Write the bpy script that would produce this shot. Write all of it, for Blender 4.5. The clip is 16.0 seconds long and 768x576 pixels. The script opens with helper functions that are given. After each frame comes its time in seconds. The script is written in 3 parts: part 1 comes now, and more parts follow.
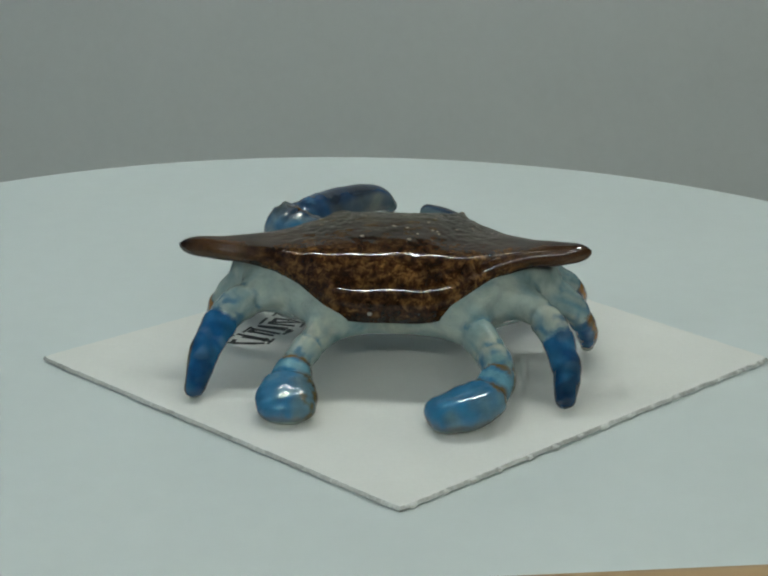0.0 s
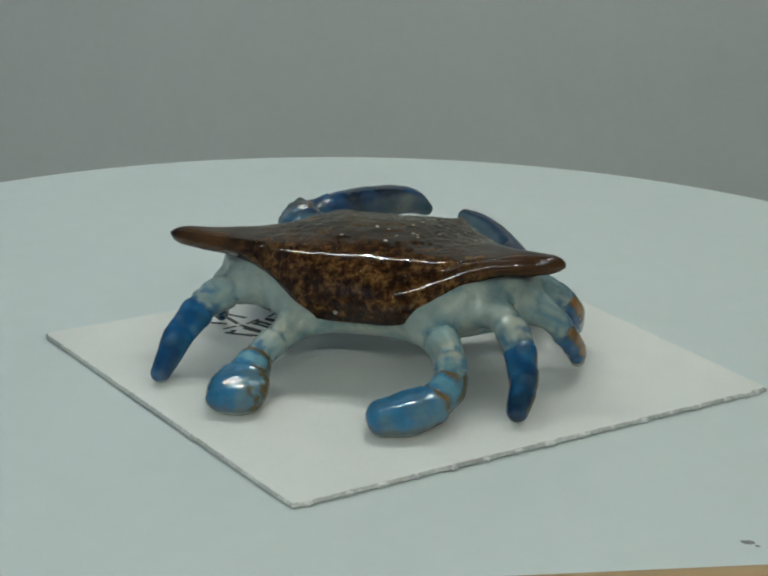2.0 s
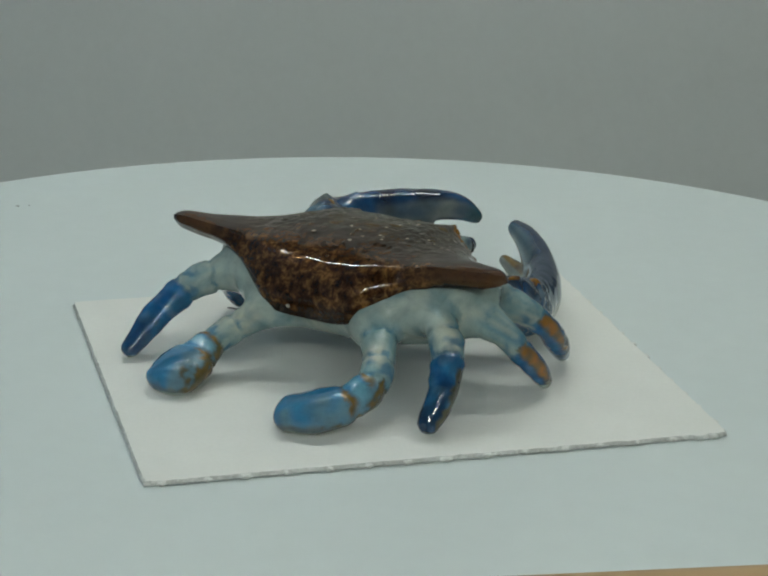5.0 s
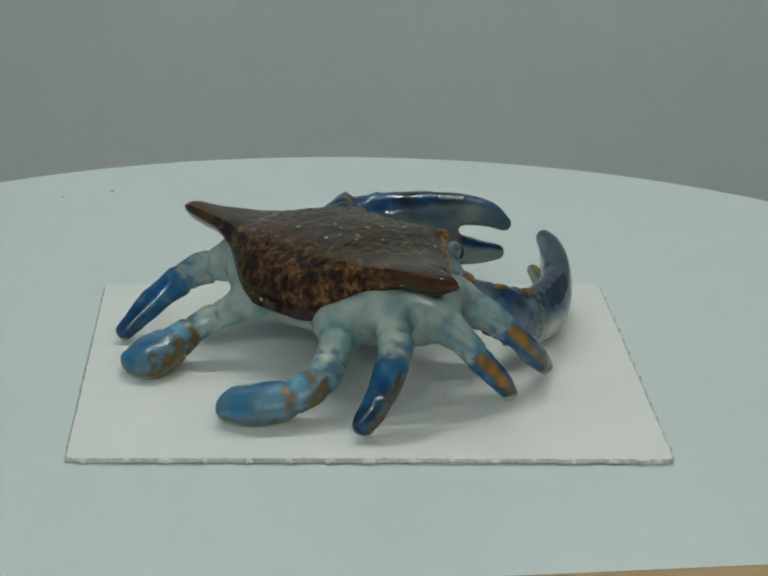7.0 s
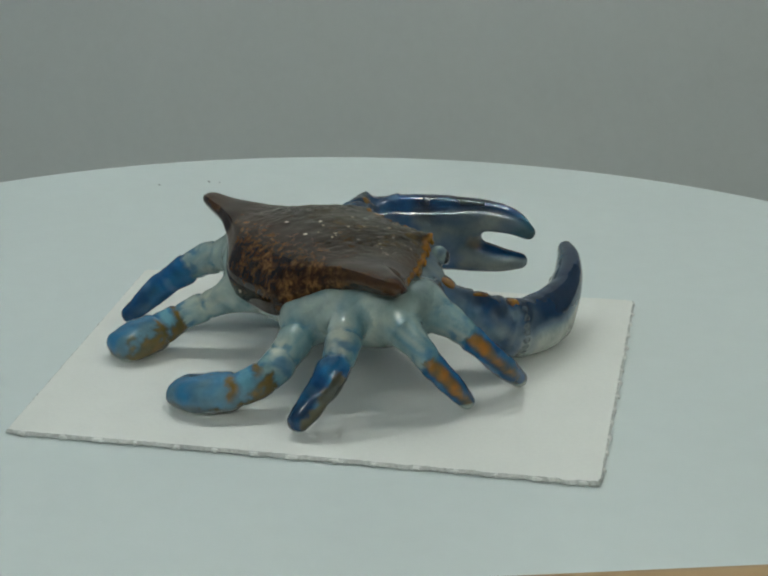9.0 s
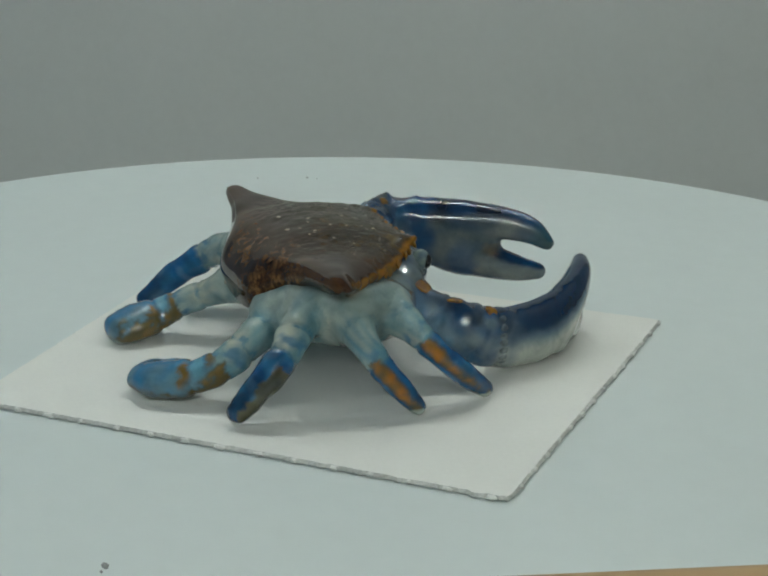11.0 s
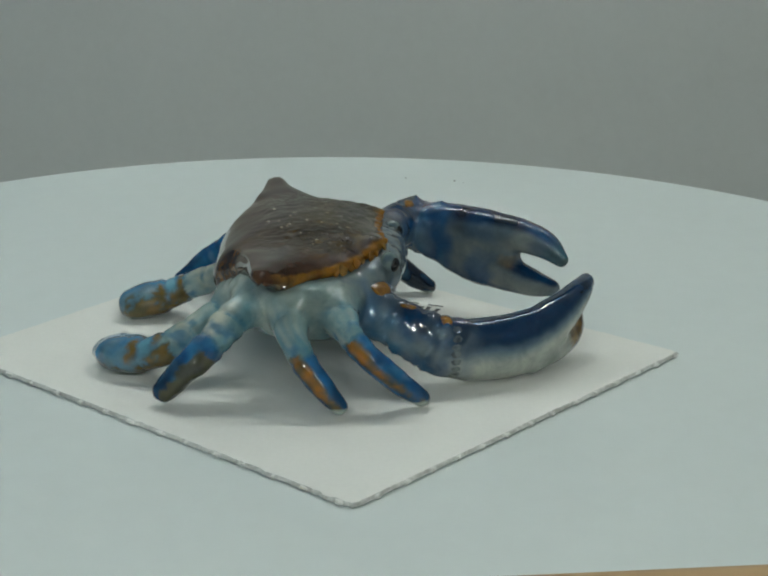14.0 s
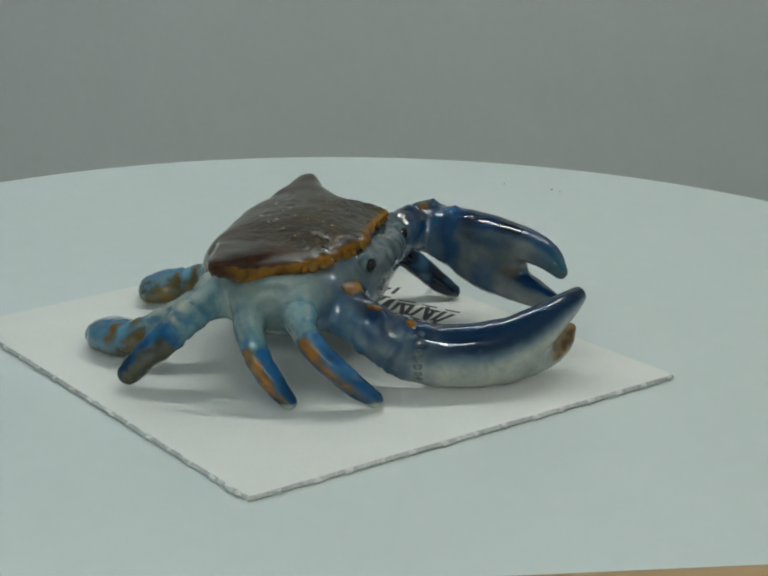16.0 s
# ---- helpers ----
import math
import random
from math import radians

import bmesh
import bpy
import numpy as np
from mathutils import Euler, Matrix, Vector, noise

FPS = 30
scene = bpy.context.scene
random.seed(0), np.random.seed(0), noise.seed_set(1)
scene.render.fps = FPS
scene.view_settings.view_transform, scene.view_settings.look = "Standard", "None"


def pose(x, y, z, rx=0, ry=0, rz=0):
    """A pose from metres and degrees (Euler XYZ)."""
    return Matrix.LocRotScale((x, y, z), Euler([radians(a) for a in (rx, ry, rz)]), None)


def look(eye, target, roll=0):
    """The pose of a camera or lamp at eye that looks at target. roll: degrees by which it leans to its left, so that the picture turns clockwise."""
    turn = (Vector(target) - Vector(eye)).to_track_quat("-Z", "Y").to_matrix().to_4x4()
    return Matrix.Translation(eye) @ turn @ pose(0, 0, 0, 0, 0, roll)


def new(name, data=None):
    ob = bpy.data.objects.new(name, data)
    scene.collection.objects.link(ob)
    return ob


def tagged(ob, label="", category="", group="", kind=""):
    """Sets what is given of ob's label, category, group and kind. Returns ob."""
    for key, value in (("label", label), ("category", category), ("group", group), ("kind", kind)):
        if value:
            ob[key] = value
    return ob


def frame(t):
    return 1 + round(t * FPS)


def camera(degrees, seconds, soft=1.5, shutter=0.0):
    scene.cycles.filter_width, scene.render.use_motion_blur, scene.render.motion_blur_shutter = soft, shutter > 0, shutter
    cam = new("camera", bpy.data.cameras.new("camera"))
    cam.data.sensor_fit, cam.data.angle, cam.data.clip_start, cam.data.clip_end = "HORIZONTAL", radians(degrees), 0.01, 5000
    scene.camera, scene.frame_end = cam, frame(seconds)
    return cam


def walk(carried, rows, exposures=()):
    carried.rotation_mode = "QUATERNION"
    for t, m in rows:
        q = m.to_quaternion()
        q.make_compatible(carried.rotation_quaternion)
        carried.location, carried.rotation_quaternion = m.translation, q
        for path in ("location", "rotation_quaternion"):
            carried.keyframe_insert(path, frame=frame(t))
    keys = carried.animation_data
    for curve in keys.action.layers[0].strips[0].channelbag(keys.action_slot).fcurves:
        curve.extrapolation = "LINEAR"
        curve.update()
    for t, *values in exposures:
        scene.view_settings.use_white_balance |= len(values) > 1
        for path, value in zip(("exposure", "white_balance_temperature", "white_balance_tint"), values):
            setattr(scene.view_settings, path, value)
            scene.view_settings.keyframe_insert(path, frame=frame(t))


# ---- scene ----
import functools
import itertools

# A glazed porcelain crab on a small card, turning on a white photo turntable in a light box.
MM = 0.001
SPIN = 5.972            # degrees a second, clockwise seen from above
SECONDS = 16.0

# ---- camera: stands still ----
cam = camera(26.44, SECONDS, soft=2.2)
EYE = Vector((0.0, -0.1974, 0.07102))
YAW, DOWN, ROLL = 0.01053, 0.31481, 1.11
AIM = EYE + Vector((math.sin(YAW) * math.cos(DOWN), math.cos(YAW) * math.cos(DOWN), -math.sin(DOWN)))
walk(cam, [(0.0, look(EYE, AIM, ROLL)), (SECONDS, look(EYE, AIM, ROLL))])
scene.view_settings.exposure = 0.0

# ---- light: two LED strips in the light box, and a dim room ----
LED_POWER = 173
world = bpy.data.worlds.new("room")
scene.world = world
world.use_nodes = True
world.node_tree.nodes["Background"].inputs[0].default_value = (0.55, 0.6, 0.6, 1)
world.node_tree.nodes["Background"].inputs[1].default_value = 0.05


# ---- materials ----
def mat(name, rough=0.5, metal=0.0, spec=0.5):
    m = bpy.data.materials.new(name)
    m.use_nodes = True
    b = m.node_tree.nodes["Principled BSDF"]
    b.inputs["Roughness"].default_value = rough
    b.inputs["Metallic"].default_value = metal
    b.inputs["Specular IOR Level"].default_value = spec
    b.inputs["IOR"].default_value = 1.5
    return m, m.node_tree, b


def node(nt, kind, **vals):
    n = nt.nodes.new(kind)
    for k, v in vals.items():
        n.inputs[k.replace("_", " ")].default_value = v
    return n


def ramp(nt, fac, stops):
    r = nt.nodes.new("ShaderNodeValToRGB")
    els = r.color_ramp.elements
    while len(els) < len(stops):
        els.new(0.5)
    for e, (p, c) in zip(els, stops):
        e.position, e.color = p, (*c, 1)
    nt.links.new(fac, r.inputs[0])
    return r.outputs[0]


def mix(nt, mode, fac, a, b):
    n = nt.nodes.new("ShaderNodeMix")
    n.data_type, n.blend_type = "RGBA", mode
    for sock, v in ((n.inputs[0], fac), (n.inputs[6], a), (n.inputs[7], b)):
        if isinstance(v, (int, float)):
            sock.default_value = v
        elif isinstance(v, tuple):
            sock.default_value = (*v, 1)
        else:
            nt.links.new(v, sock)
    return n.outputs[2]


def grain(nt, scale, detail=4.0, rough=0.55, distort=0.0):
    tc = nt.nodes.new("ShaderNodeTexCoord")
    n = node(nt, "ShaderNodeTexNoise", Scale=scale, Detail=detail, Roughness=rough, Distortion=distort)
    nt.links.new(tc.outputs["Object"], n.inputs["Vector"])
    return n.outputs["Fac"]


def bump(nt, b, fac, dist, strength=0.4):
    n = node(nt, "ShaderNodeBump", Strength=strength, Distance=dist)
    nt.links.new(fac, n.inputs["Height"])
    nt.links.new(n.outputs[0], b.inputs["Normal"])


def plain(name, col, rough, scale, amount=0.12, relief=0.0, metal=0.0):
    m, nt, b = mat(name, rough, metal)
    lo = tuple(c * (1 - amount) for c in col)
    hi = tuple(min(1, c * (1 + amount)) for c in col)
    g = grain(nt, scale)
    big = grain(nt, scale * 0.08, 2)
    c = mix(nt, "MIX", 0.5, ramp(nt, g, [(0.3, lo), (0.7, hi)]), ramp(nt, big, [(0.3, lo), (0.7, hi)]))
    nt.links.new(c, b.inputs["Base Color"])
    if relief:
        bump(nt, b, g, relief)
    return m


def glaze(name, mottled=False):
    """Glossy ceramic glaze: the painted colours, pooled and blotched, and speckles on the shell."""
    m, nt, b = mat(name, 0.05)
    b.inputs["IOR"].default_value = 1.5 if mottled else 1.57
    b.inputs["Specular IOR Level"].default_value = 0.26 if mottled else 0.5
    at = nt.nodes.new("ShaderNodeAttribute")
    at.attribute_name = "paint"
    wash = ramp(nt, grain(nt, 380, 4, 0.65, 0.5), [(0.3, (0.74, 0.77, 0.79)), (0.52, (0.98, 0.98, 0.98)), (0.72, (1.16, 1.12, 1.08))])
    c = mix(nt, "MULTIPLY", 1.0, at.outputs["Color"], wash)
    fleck = ramp(nt, grain(nt, 2600, 2, 0.5), [(0.27, (0.35, 0.3, 0.28)), (0.36, (1, 1, 1))])
    c = mix(nt, "MULTIPLY", 0.8 if mottled else 0.15, c, fleck)
    if mottled:
        sp = nt.nodes.new("ShaderNodeAttribute")
        sp.attribute_name = "speckle"
        blot = ramp(nt, grain(nt, 980, 6, 0.68, 0.4), [(0.38, (0.30, 0.22, 0.18)), (0.5, (0.80, 0.72, 0.62)), (0.62, (2.5, 2.6, 2.2))])
        c = mix(nt, "MULTIPLY", sp.outputs["Fac"], c, blot)
        cloud = ramp(nt, grain(nt, 240, 3, 0.6, 0.4), [(0.36, (0.38, 0.33, 0.36)), (0.52, (0.95, 0.92, 0.9)), (0.66, (1.3, 1.2, 1.0))])
        c = mix(nt, "MULTIPLY", 0.9, c, cloud)
    nt.links.new(c, b.inputs["Base Color"])
    fine = ramp(nt, grain(nt, 700, 2), [(0.3, (0.03,) * 3), (0.7, (0.05,) * 3)])
    if mottled:
        gl = nt.nodes.new("ShaderNodeAttribute")
        gl.attribute_name = "worn"
        fine = mix(nt, "MIX", gl.outputs["Fac"], fine, ramp(nt, grain(nt, 900, 3), [(0.3, (0.14,) * 3), (0.7, (0.30,) * 3)]))
    nt.links.new(fine, b.inputs["Roughness"])
    if mottled:
        wr = mix(nt, "ADD", 0.6, ramp(nt, grain(nt, 520, 4, 0.6, 0.8), [(0.42, (0, 0, 0)), (0.58, (1, 1, 1))]), grain(nt, 1600, 2))
        wr = mix(nt, "MULTIPLY", 1.0, wr, ramp(nt, gl.outputs["Fac"], [(0.0, (0.03,) * 3), (1.0, (1.0,) * 3)]))
        bump(nt, b, wr, 0.00022, 0.2)
    else:
        bump(nt, b, grain(nt, 420, 3), 0.0002, 0.15)
    return m


M_GLAZE = glaze("ceramic_glaze")
M_SHELL = glaze("shell_glaze", True)
M_CARD = plain("white_card", (0.79, 0.795, 0.76), 0.75, 1800, 0.03, 0.00004)
M_CARD_EDGE = plain("torn_card_fibre", (0.52, 0.53, 0.51), 0.9, 2500, 0.4, 0.0002)
M_NUB = plain("torn_card_nub", (0.72, 0.73, 0.70), 0.85, 2500, 0.15, 0.0001)
M_DISC = plain("turntable_plastic", (0.66, 0.72, 0.716), 0.42, 260, 0.025, 0.00001)
M_BASE = plain("grey_plastic", (0.5, 0.52, 0.52), 0.4, 300, 0.05)
M_WALL = plain("light_box_fabric", (0.518, 0.535, 0.52), 0.8, 500, 0.03, 0.00005)
# added for the unseen top, front and side: dark, to cut bounced light
M_LOW_BOUNCE = plain("unseen_low_bounce", (0.27, 0.275, 0.27), 0.85, 500, 0.05, 0.00005)
# unseen wall, made blue to bounce a cool tint onto the platter
M_BLUE_BOUNCE = plain("unseen_blue_bounce", (0.20, 0.29, 0.40), 0.85, 500, 0.05, 0.00005)
M_WOOD = plain("pale_wood", (0.42, 0.27, 0.13), 0.6, 160, 0.25, 0.0002)
M_DOT_GLINT = plain("pale_dot_glint", (0.30, 0.27, 0.22), 0.2, 900, 0.3)
M_INK = plain("black_ink", (0.02, 0.022, 0.025), 0.5, 900, 0.3)
M_EYE = plain("black_glaze", (0.008, 0.009, 0.012), 0.12, 700, 0.3)
M_DUST = plain("grey_crumb", (0.28, 0.29, 0.29), 0.8, 3000, 0.4, 0.0002)
M_RAIL = plain("white_metal", (0.7, 0.7, 0.7), 0.4, 300, 0.05)
M_LED, _nt, _b = mat("led_glow", 0.5)
_b.inputs["Base Color"].default_value = (0.9, 0.9, 0.85, 1)
_b.inputs["Emission Color"].default_value = (0.91, 0.975, 0.915, 1)
_b.inputs["Emission Strength"].default_value = LED_POWER


# ---- building helpers ----
def part(name, bm, material, parent, label=""):
    me = bpy.data.meshes.new(name)
    bmesh.ops.recalc_face_normals(bm, faces=bm.faces)
    bm.to_mesh(me)
    bm.free()
    for f in me.polygons:
        f.use_smooth = True
    me.materials.append(material)
    ob = new(name, me)
    if parent:
        ob.parent = parent
    return tagged(ob, label)


def box(bm, x0, y0, z0, x1, y1, z1, bevel=0.0):
    r = bmesh.ops.create_cube(bm, size=1)
    bmesh.ops.transform(bm, matrix=Matrix.LocRotScale(((x0 + x1) / 2, (y0 + y1) / 2, (z0 + z1) / 2), None, (x1 - x0, y1 - y0, z1 - z0)), verts=r["verts"])
    if bevel:
        es = {e for v in r["verts"] for e in v.link_edges}
        bmesh.ops.bevel(bm, geom=list(es), offset=bevel, segments=3, affect="EDGES", profile=0.5)


def flat(ob):
    for f in ob.data.polygons:
        f.use_smooth = False
    return ob


def spline(rows, per):
    """Points on a Catmull-Rom curve through rows of numbers."""
    R = np.array(rows, float)
    E = np.vstack([2 * R[0] - R[1], R, 2 * R[-1] - R[-2]])
    out = []
    for i in range(1, len(E) - 2):
        a, b, c, d = E[i - 1:i + 3]
        for k in range(per):
            t = k / per
            out.append(0.5 * (2 * b + (c - a) * t + (2 * a - 5 * b + 4 * c - d) * t * t + (3 * b - a - 3 * c + d) * t ** 3))
    out.append(R[-1])
    return np.array(out)


def lerp(a, b, t):
    return tuple(x + (y - x) * t for x, y in zip(a, b))


def step(a, b, x):
    t = min(1, max(0, (x - a) / (b - a)))
    return t * t * (3 - 2 * t)


def nz(p, s, seed=0.0):
    return noise.noise(Vector((p[0] * s + seed, p[1] * s - seed, p[2] * s + 3.7 * seed)))


def paint(ob, colours, **extra):
    a = ob.data.color_attributes.new("paint", "FLOAT_COLOR", "POINT")
    a.data.foreach_set("color", [c for col in colours for c in (*col, 1)])
    for key, values in extra.items():
        s = ob.data.attributes.new(key, "FLOAT", "POINT")
        s.data.foreach_set("value", values)
    return ob


FLOOR = 0.62            # top of the card, mm


# glaze colours
PALE = (0.235, 0.325, 0.315)
WHITE = (0.365, 0.415, 0.37)
CREAM = (0.40, 0.41, 0.335)
TEAL = (0.06, 0.20, 0.245)
SKY = (0.026, 0.165, 0.315)
BLUE = (0.005, 0.083, 0.235)
NAVY = (0.002, 0.011, 0.032)
OLIVE = (0.07, 0.065, 0.025)
OCHRE = (0.185, 0.105, 0.02)
ORANGE = (0.28, 0.108, 0.008)

# ---- the light box round it all ----
BX, BY0, BY1, BZ0, BZ1, TH = 0.19, -0.30, 0.215, -0.040, 0.27, 0.006


def slab(name, x0, y0, z0, x1, y1, z1, material, label, category):
    bm = bmesh.new()
    box(bm, x0, y0, z0, x1, y1, z1)
    return tagged(flat(part(name, bm, material, None)), label, category, kind="structure")


slab("floor", -BX, BY0, BZ0 - TH, BX, BY1, BZ0, M_WALL, "grey-white fabric floor of the light box", "floor")
slab("ceiling", -BX, BY0, BZ1, BX, BY1, BZ1 + TH, M_LOW_BOUNCE, "unseen dark top of the light box, added to limit bounce", "ceiling")
slab("wall_north", -BX - TH, BY1, BZ0 - TH, BX + TH, BY1 + TH, BZ1 + TH, M_WALL, "plain grey fabric back wall of the light box", "wall")
slab("wall_south", -BX - TH, BY0 - TH, BZ0 - TH, BX + TH, BY0, BZ1 + TH, M_LOW_BOUNCE, "unseen dark front of the light box, added to limit bounce", "wall")
slab("wall_west", -BX - TH, BY0, BZ0 - TH, -BX, BY1, BZ1 + TH, M_BLUE_BOUNCE, "unseen blue side of the light box, tinting the platter", "wall")
slab("wall_east", BX, BY0, BZ0 - TH, BX + TH, BY1, BZ1 + TH, M_LOW_BOUNCE, "unseen dark side of the light box, added to limit bounce", "wall")


def led_strip(m, count=44, pitch=7.6):
    base = new("led_strip")
    bm = bmesh.new()
    half = count * pitch / 2 * MM
    box(bm, -half, -0.005, 0, half, 0.005, 0.0025, 0.0006)
    part("rail", bm, M_RAIL, base)
    me = None
    for i in range(count):
        if me is None:
            bm = bmesh.new()
            box(bm, -0.0023, -0.0014, -0.0008, 0.0023, 0.0014, 0)
            ob = part("led", bm, M_LED, base)
            me = ob.data
        else:
            ob = new("led", me)
            ob.parent = base
        ob.location.x = (i - (count - 1) / 2) * pitch * MM
    base.matrix_basis = m
    return tagged(base, "white LED strip with a row of glowing chips", "lamp", "LED strips of the light box")


led_strip(pose(0, 0.085, BZ1 - 0.0025))
led_strip(pose(0, -0.292, 0.165, 62, 0, 0))

# ---- turntable ----
def turntable():
    base = new("turntable")
    bm = bmesh.new()
    prof = [(0.0, 0.0), (98.9, 0.0), (99.6, -0.3), (100.0, -1.0), (100.0, -6.0), (99.4, -7.0), (0.0, -7.0)]
    n = 180
    prev = None
    c0 = bm.verts.new((0, 0, 0))
    c1 = bm.verts.new((0, 0, -0.007))
    rings = [[bm.verts.new((r * MM * math.cos(2 * math.pi * j / n), r * MM * math.sin(2 * math.pi * j / n), z * MM)) for j in range(n)] for r, z in prof[1:-1]]
    for j in range(n):
        k = (j + 1) % n
        bm.faces.new((c0, rings[0][j], rings[0][k]))
        for a, b in zip(rings, rings[1:]):
            bm.faces.new((a[j], b[j], b[k], a[k]))
        bm.faces.new((c1, rings[-1][k], rings[-1][j]))
    platter = part("platter", bm, M_DISC, base)
    platter.data.shade_flat()
    return tagged(base, "round white plastic display turntable, slowly turning", "turntable")


TABLE = turntable()

bm = bmesh.new()
bmesh.ops.create_cone(bm, cap_ends=True, segments=64, radius1=0.075, radius2=0.07, depth=0.033)
bmesh.ops.translate(bm, verts=bm.verts, vec=(0, 0, BZ0 + 0.0165))
flat(part("foot", bm, M_BASE, TABLE, "grey plastic foot"))


def crumb(x, y, size, seed):
    """A dark crumb lying on the platter, at x, y in mm from the axis."""
    rnd = random.Random(seed)
    bm = bmesh.new()
    bmesh.ops.create_icosphere(bm, subdivisions=2, radius=1.0)
    for v in bm.verts:
        v.co *= 1 + 0.35 * rnd.uniform(-1, 1)
        v.co = Vector((v.co.x * size * 1.3, v.co.y * size * 0.7, max(-0.2, v.co.z) * size * 0.45)) * MM
        v.co += Vector((x, y, 0.2 * size * 0.45)) * MM
    part("crumb", bm, M_DUST, TABLE, "small grey crumb")


# ---- the crab's place on the platter ----
CRAB = pose(0.001808, -0.012295, 0, 0, 0, -5.251)


def to_platter(x, y):
    p = CRAB @ Vector((x * MM, y * MM, 0))
    return p.x / MM, p.y / MM


for k, (x, y, s) in enumerate([(48.8, -30.8, 0.45), (49.8, -31.3, 0.2), (-86.6, 20.2, 0.2), (-84.7, 28.7, 0.28), (-83.6, 30.2, 0.15)]):
    crumb(*to_platter(x, y), s, k)


# ---- card ----
PERFORATION = 4.3      # mm from nub to nub


def card():
    base = new("card")
    corners = [(5.3, -38.5), (47.6, 10.0), (3.0, 51.2), (-41.4, -1.9)]
    rim, rnd = [], random.Random(4)
    for i in range(4):
        a, b = Vector(corners[i]), Vector(corners[(i + 1) % 4])
        d = (b - a)
        nrm = Vector((d.y, -d.x)).normalized()
        n = int(d.length / 0.35)
        for k in range(n):
            t = k / n
            p = a + d * t
            rough = 0.10 * noise.noise(Vector((p.x * 1.6, p.y * 1.6, 7.0))) + 0.05 * rnd.uniform(-1, 1)
            fray = noise.noise(Vector((p.x * 0.45, p.y * 0.45, 1.0)))
            torn = (1.0, 0.9, 0.35, 0.2)[i]
            if fray > 0.25:
                rough += torn * 0.75 * (fray - 0.25)
            edge = min(t, 1 - t) * d.length
            if edge < 0.8:
                rough -= 0.35 * (0.8 - edge)
            rim.append(p + nrm * rough)
    bm = bmesh.new()
    mid = Vector((3.0, 5.0))
    rows = []
    for shrink, z in ((0.9, 0.01), (0.04, 0.15), (-0.10, 0.30), (0.0, 0.44), (0.18, FLOOR)):
        ring = []
        for p in rim:
            q = p - (p - mid).normalized() * shrink
            ring.append(bm.verts.new((q.x * MM, q.y * MM, z * MM)))
        rows.append(ring)
    n = len(rim)
    for a, b in zip(rows, rows[1:]):
        for j in range(n):
            bm.faces.new((a[j], a[(j + 1) % n], b[(j + 1) % n], b[j]))
    bm.faces.new(rows[0][::-1])
    bm.faces.new(rows[-1])
    sheet = part("sheet", bm, M_CARD, base)
    sheet.data.materials.append(M_CARD_EDGE)
    for f in sheet.data.polygons:
        f.use_smooth = False
        if len(f.vertices) == 4 and abs(f.normal.z) < 0.97:
            f.material_index = 1
    # nubs of torn board left by the perforation, at even steps along the edges
    for i, phase in ((0, 2.04), (1, 3.67)):
        a, b = Vector(corners[i]), Vector(corners[(i + 1) % 4])
        d = (b - a).normalized()
        nrm = Vector((d.y, -d.x))
        ang = math.atan2(d.y, d.x)
        for k in range(int(((b - a).length - phase - 0.8) / PERFORATION) + 1):
            p = a + d * (phase + k * PERFORATION + rnd.uniform(-0.3, 0.3)) - nrm * rnd.uniform(0.0, 0.12)
            bm = bmesh.new()
            bmesh.ops.create_icosphere(bm, subdivisions=3, radius=1.0)
            sx, sy = rnd.uniform(0.3, 0.65), rnd.uniform(0.22, 0.4)
            for v in bm.verts:
                q = v.co * (1 + 0.7 * noise.noise(v.co * 2.1 + Vector((k, i, 0))))
                x, y = q.x * sx, q.y * sy
                v.co = Vector((p.x + x * math.cos(ang) - y * math.sin(ang), p.y + x * math.sin(ang) + y * math.cos(ang), min(FLOOR - 0.03, 0.36 + 0.26 * q.z))) * MM
            part("torn_nub", bm, M_NUB, base)
    # dark unreadable lettering as bars: crowded slanted strokes between two thin rules
    start, along, across = Vector((-20.5, 6.5)), Vector((0.42, 0.907)), Vector((0.907, -0.42))
    turn = math.degrees(math.atan2(along.y, along.x))

    def bar(o, length, thick, ang):
        o = o + along * rnd.uniform(-0.3, 0.3) + across * rnd.uniform(-0.5, 0.5)
        ang += rnd.uniform(-16, 16)
        length *= rnd.uniform(0.8, 1.15)
        bm = bmesh.new()
        box(bm, -length / 2 * MM, -thick / 2 * MM, 0, length / 2 * MM, thick / 2 * MM, 0.012 * MM)
        flat(part("ink_bar", bm, M_INK, base)).matrix_basis = pose(o.x * MM, o.y * MM, (FLOOR + 0.004) * MM, 0, 0, ang)
    for k in range(8):
        for side in (-0.42, 0.42):
            bar(start + along * (k * 2.2 + 1.0 + side) + across * 2.6, 4.4, 0.62, turn - 70 - (k % 2) * 14)
        bar(start + along * (k * 2.2 + 1.0) + across * (0.7 + 3.6 * (k % 2)), 1.6, 0.6, turn + 12)
        if k > 3:
            bar(start + along * (k * 2.2 + 1.4) + across * 6.6, 2.6, 0.55, turn - 80 + (k % 3) * 20)
    for k in range(3):
        bar(start + along * (k * 2.0 + 1.4) - across * 2.6, 2.8, 0.6, turn - 65 - (k % 2) * 30)
    for k in range(5):
        for a in (-0.4, 5.0):
            bar(start + along * (k * 3.7 + 1.8 + 0.3 * a) + across * a, 2.3, 0.4, turn)
    return tagged(base, "small white card with torn fibrous edges under the crab", "card")


SHEET = card()

# ---- the crab ----
CRAB_BASE = new("crab_figurine")
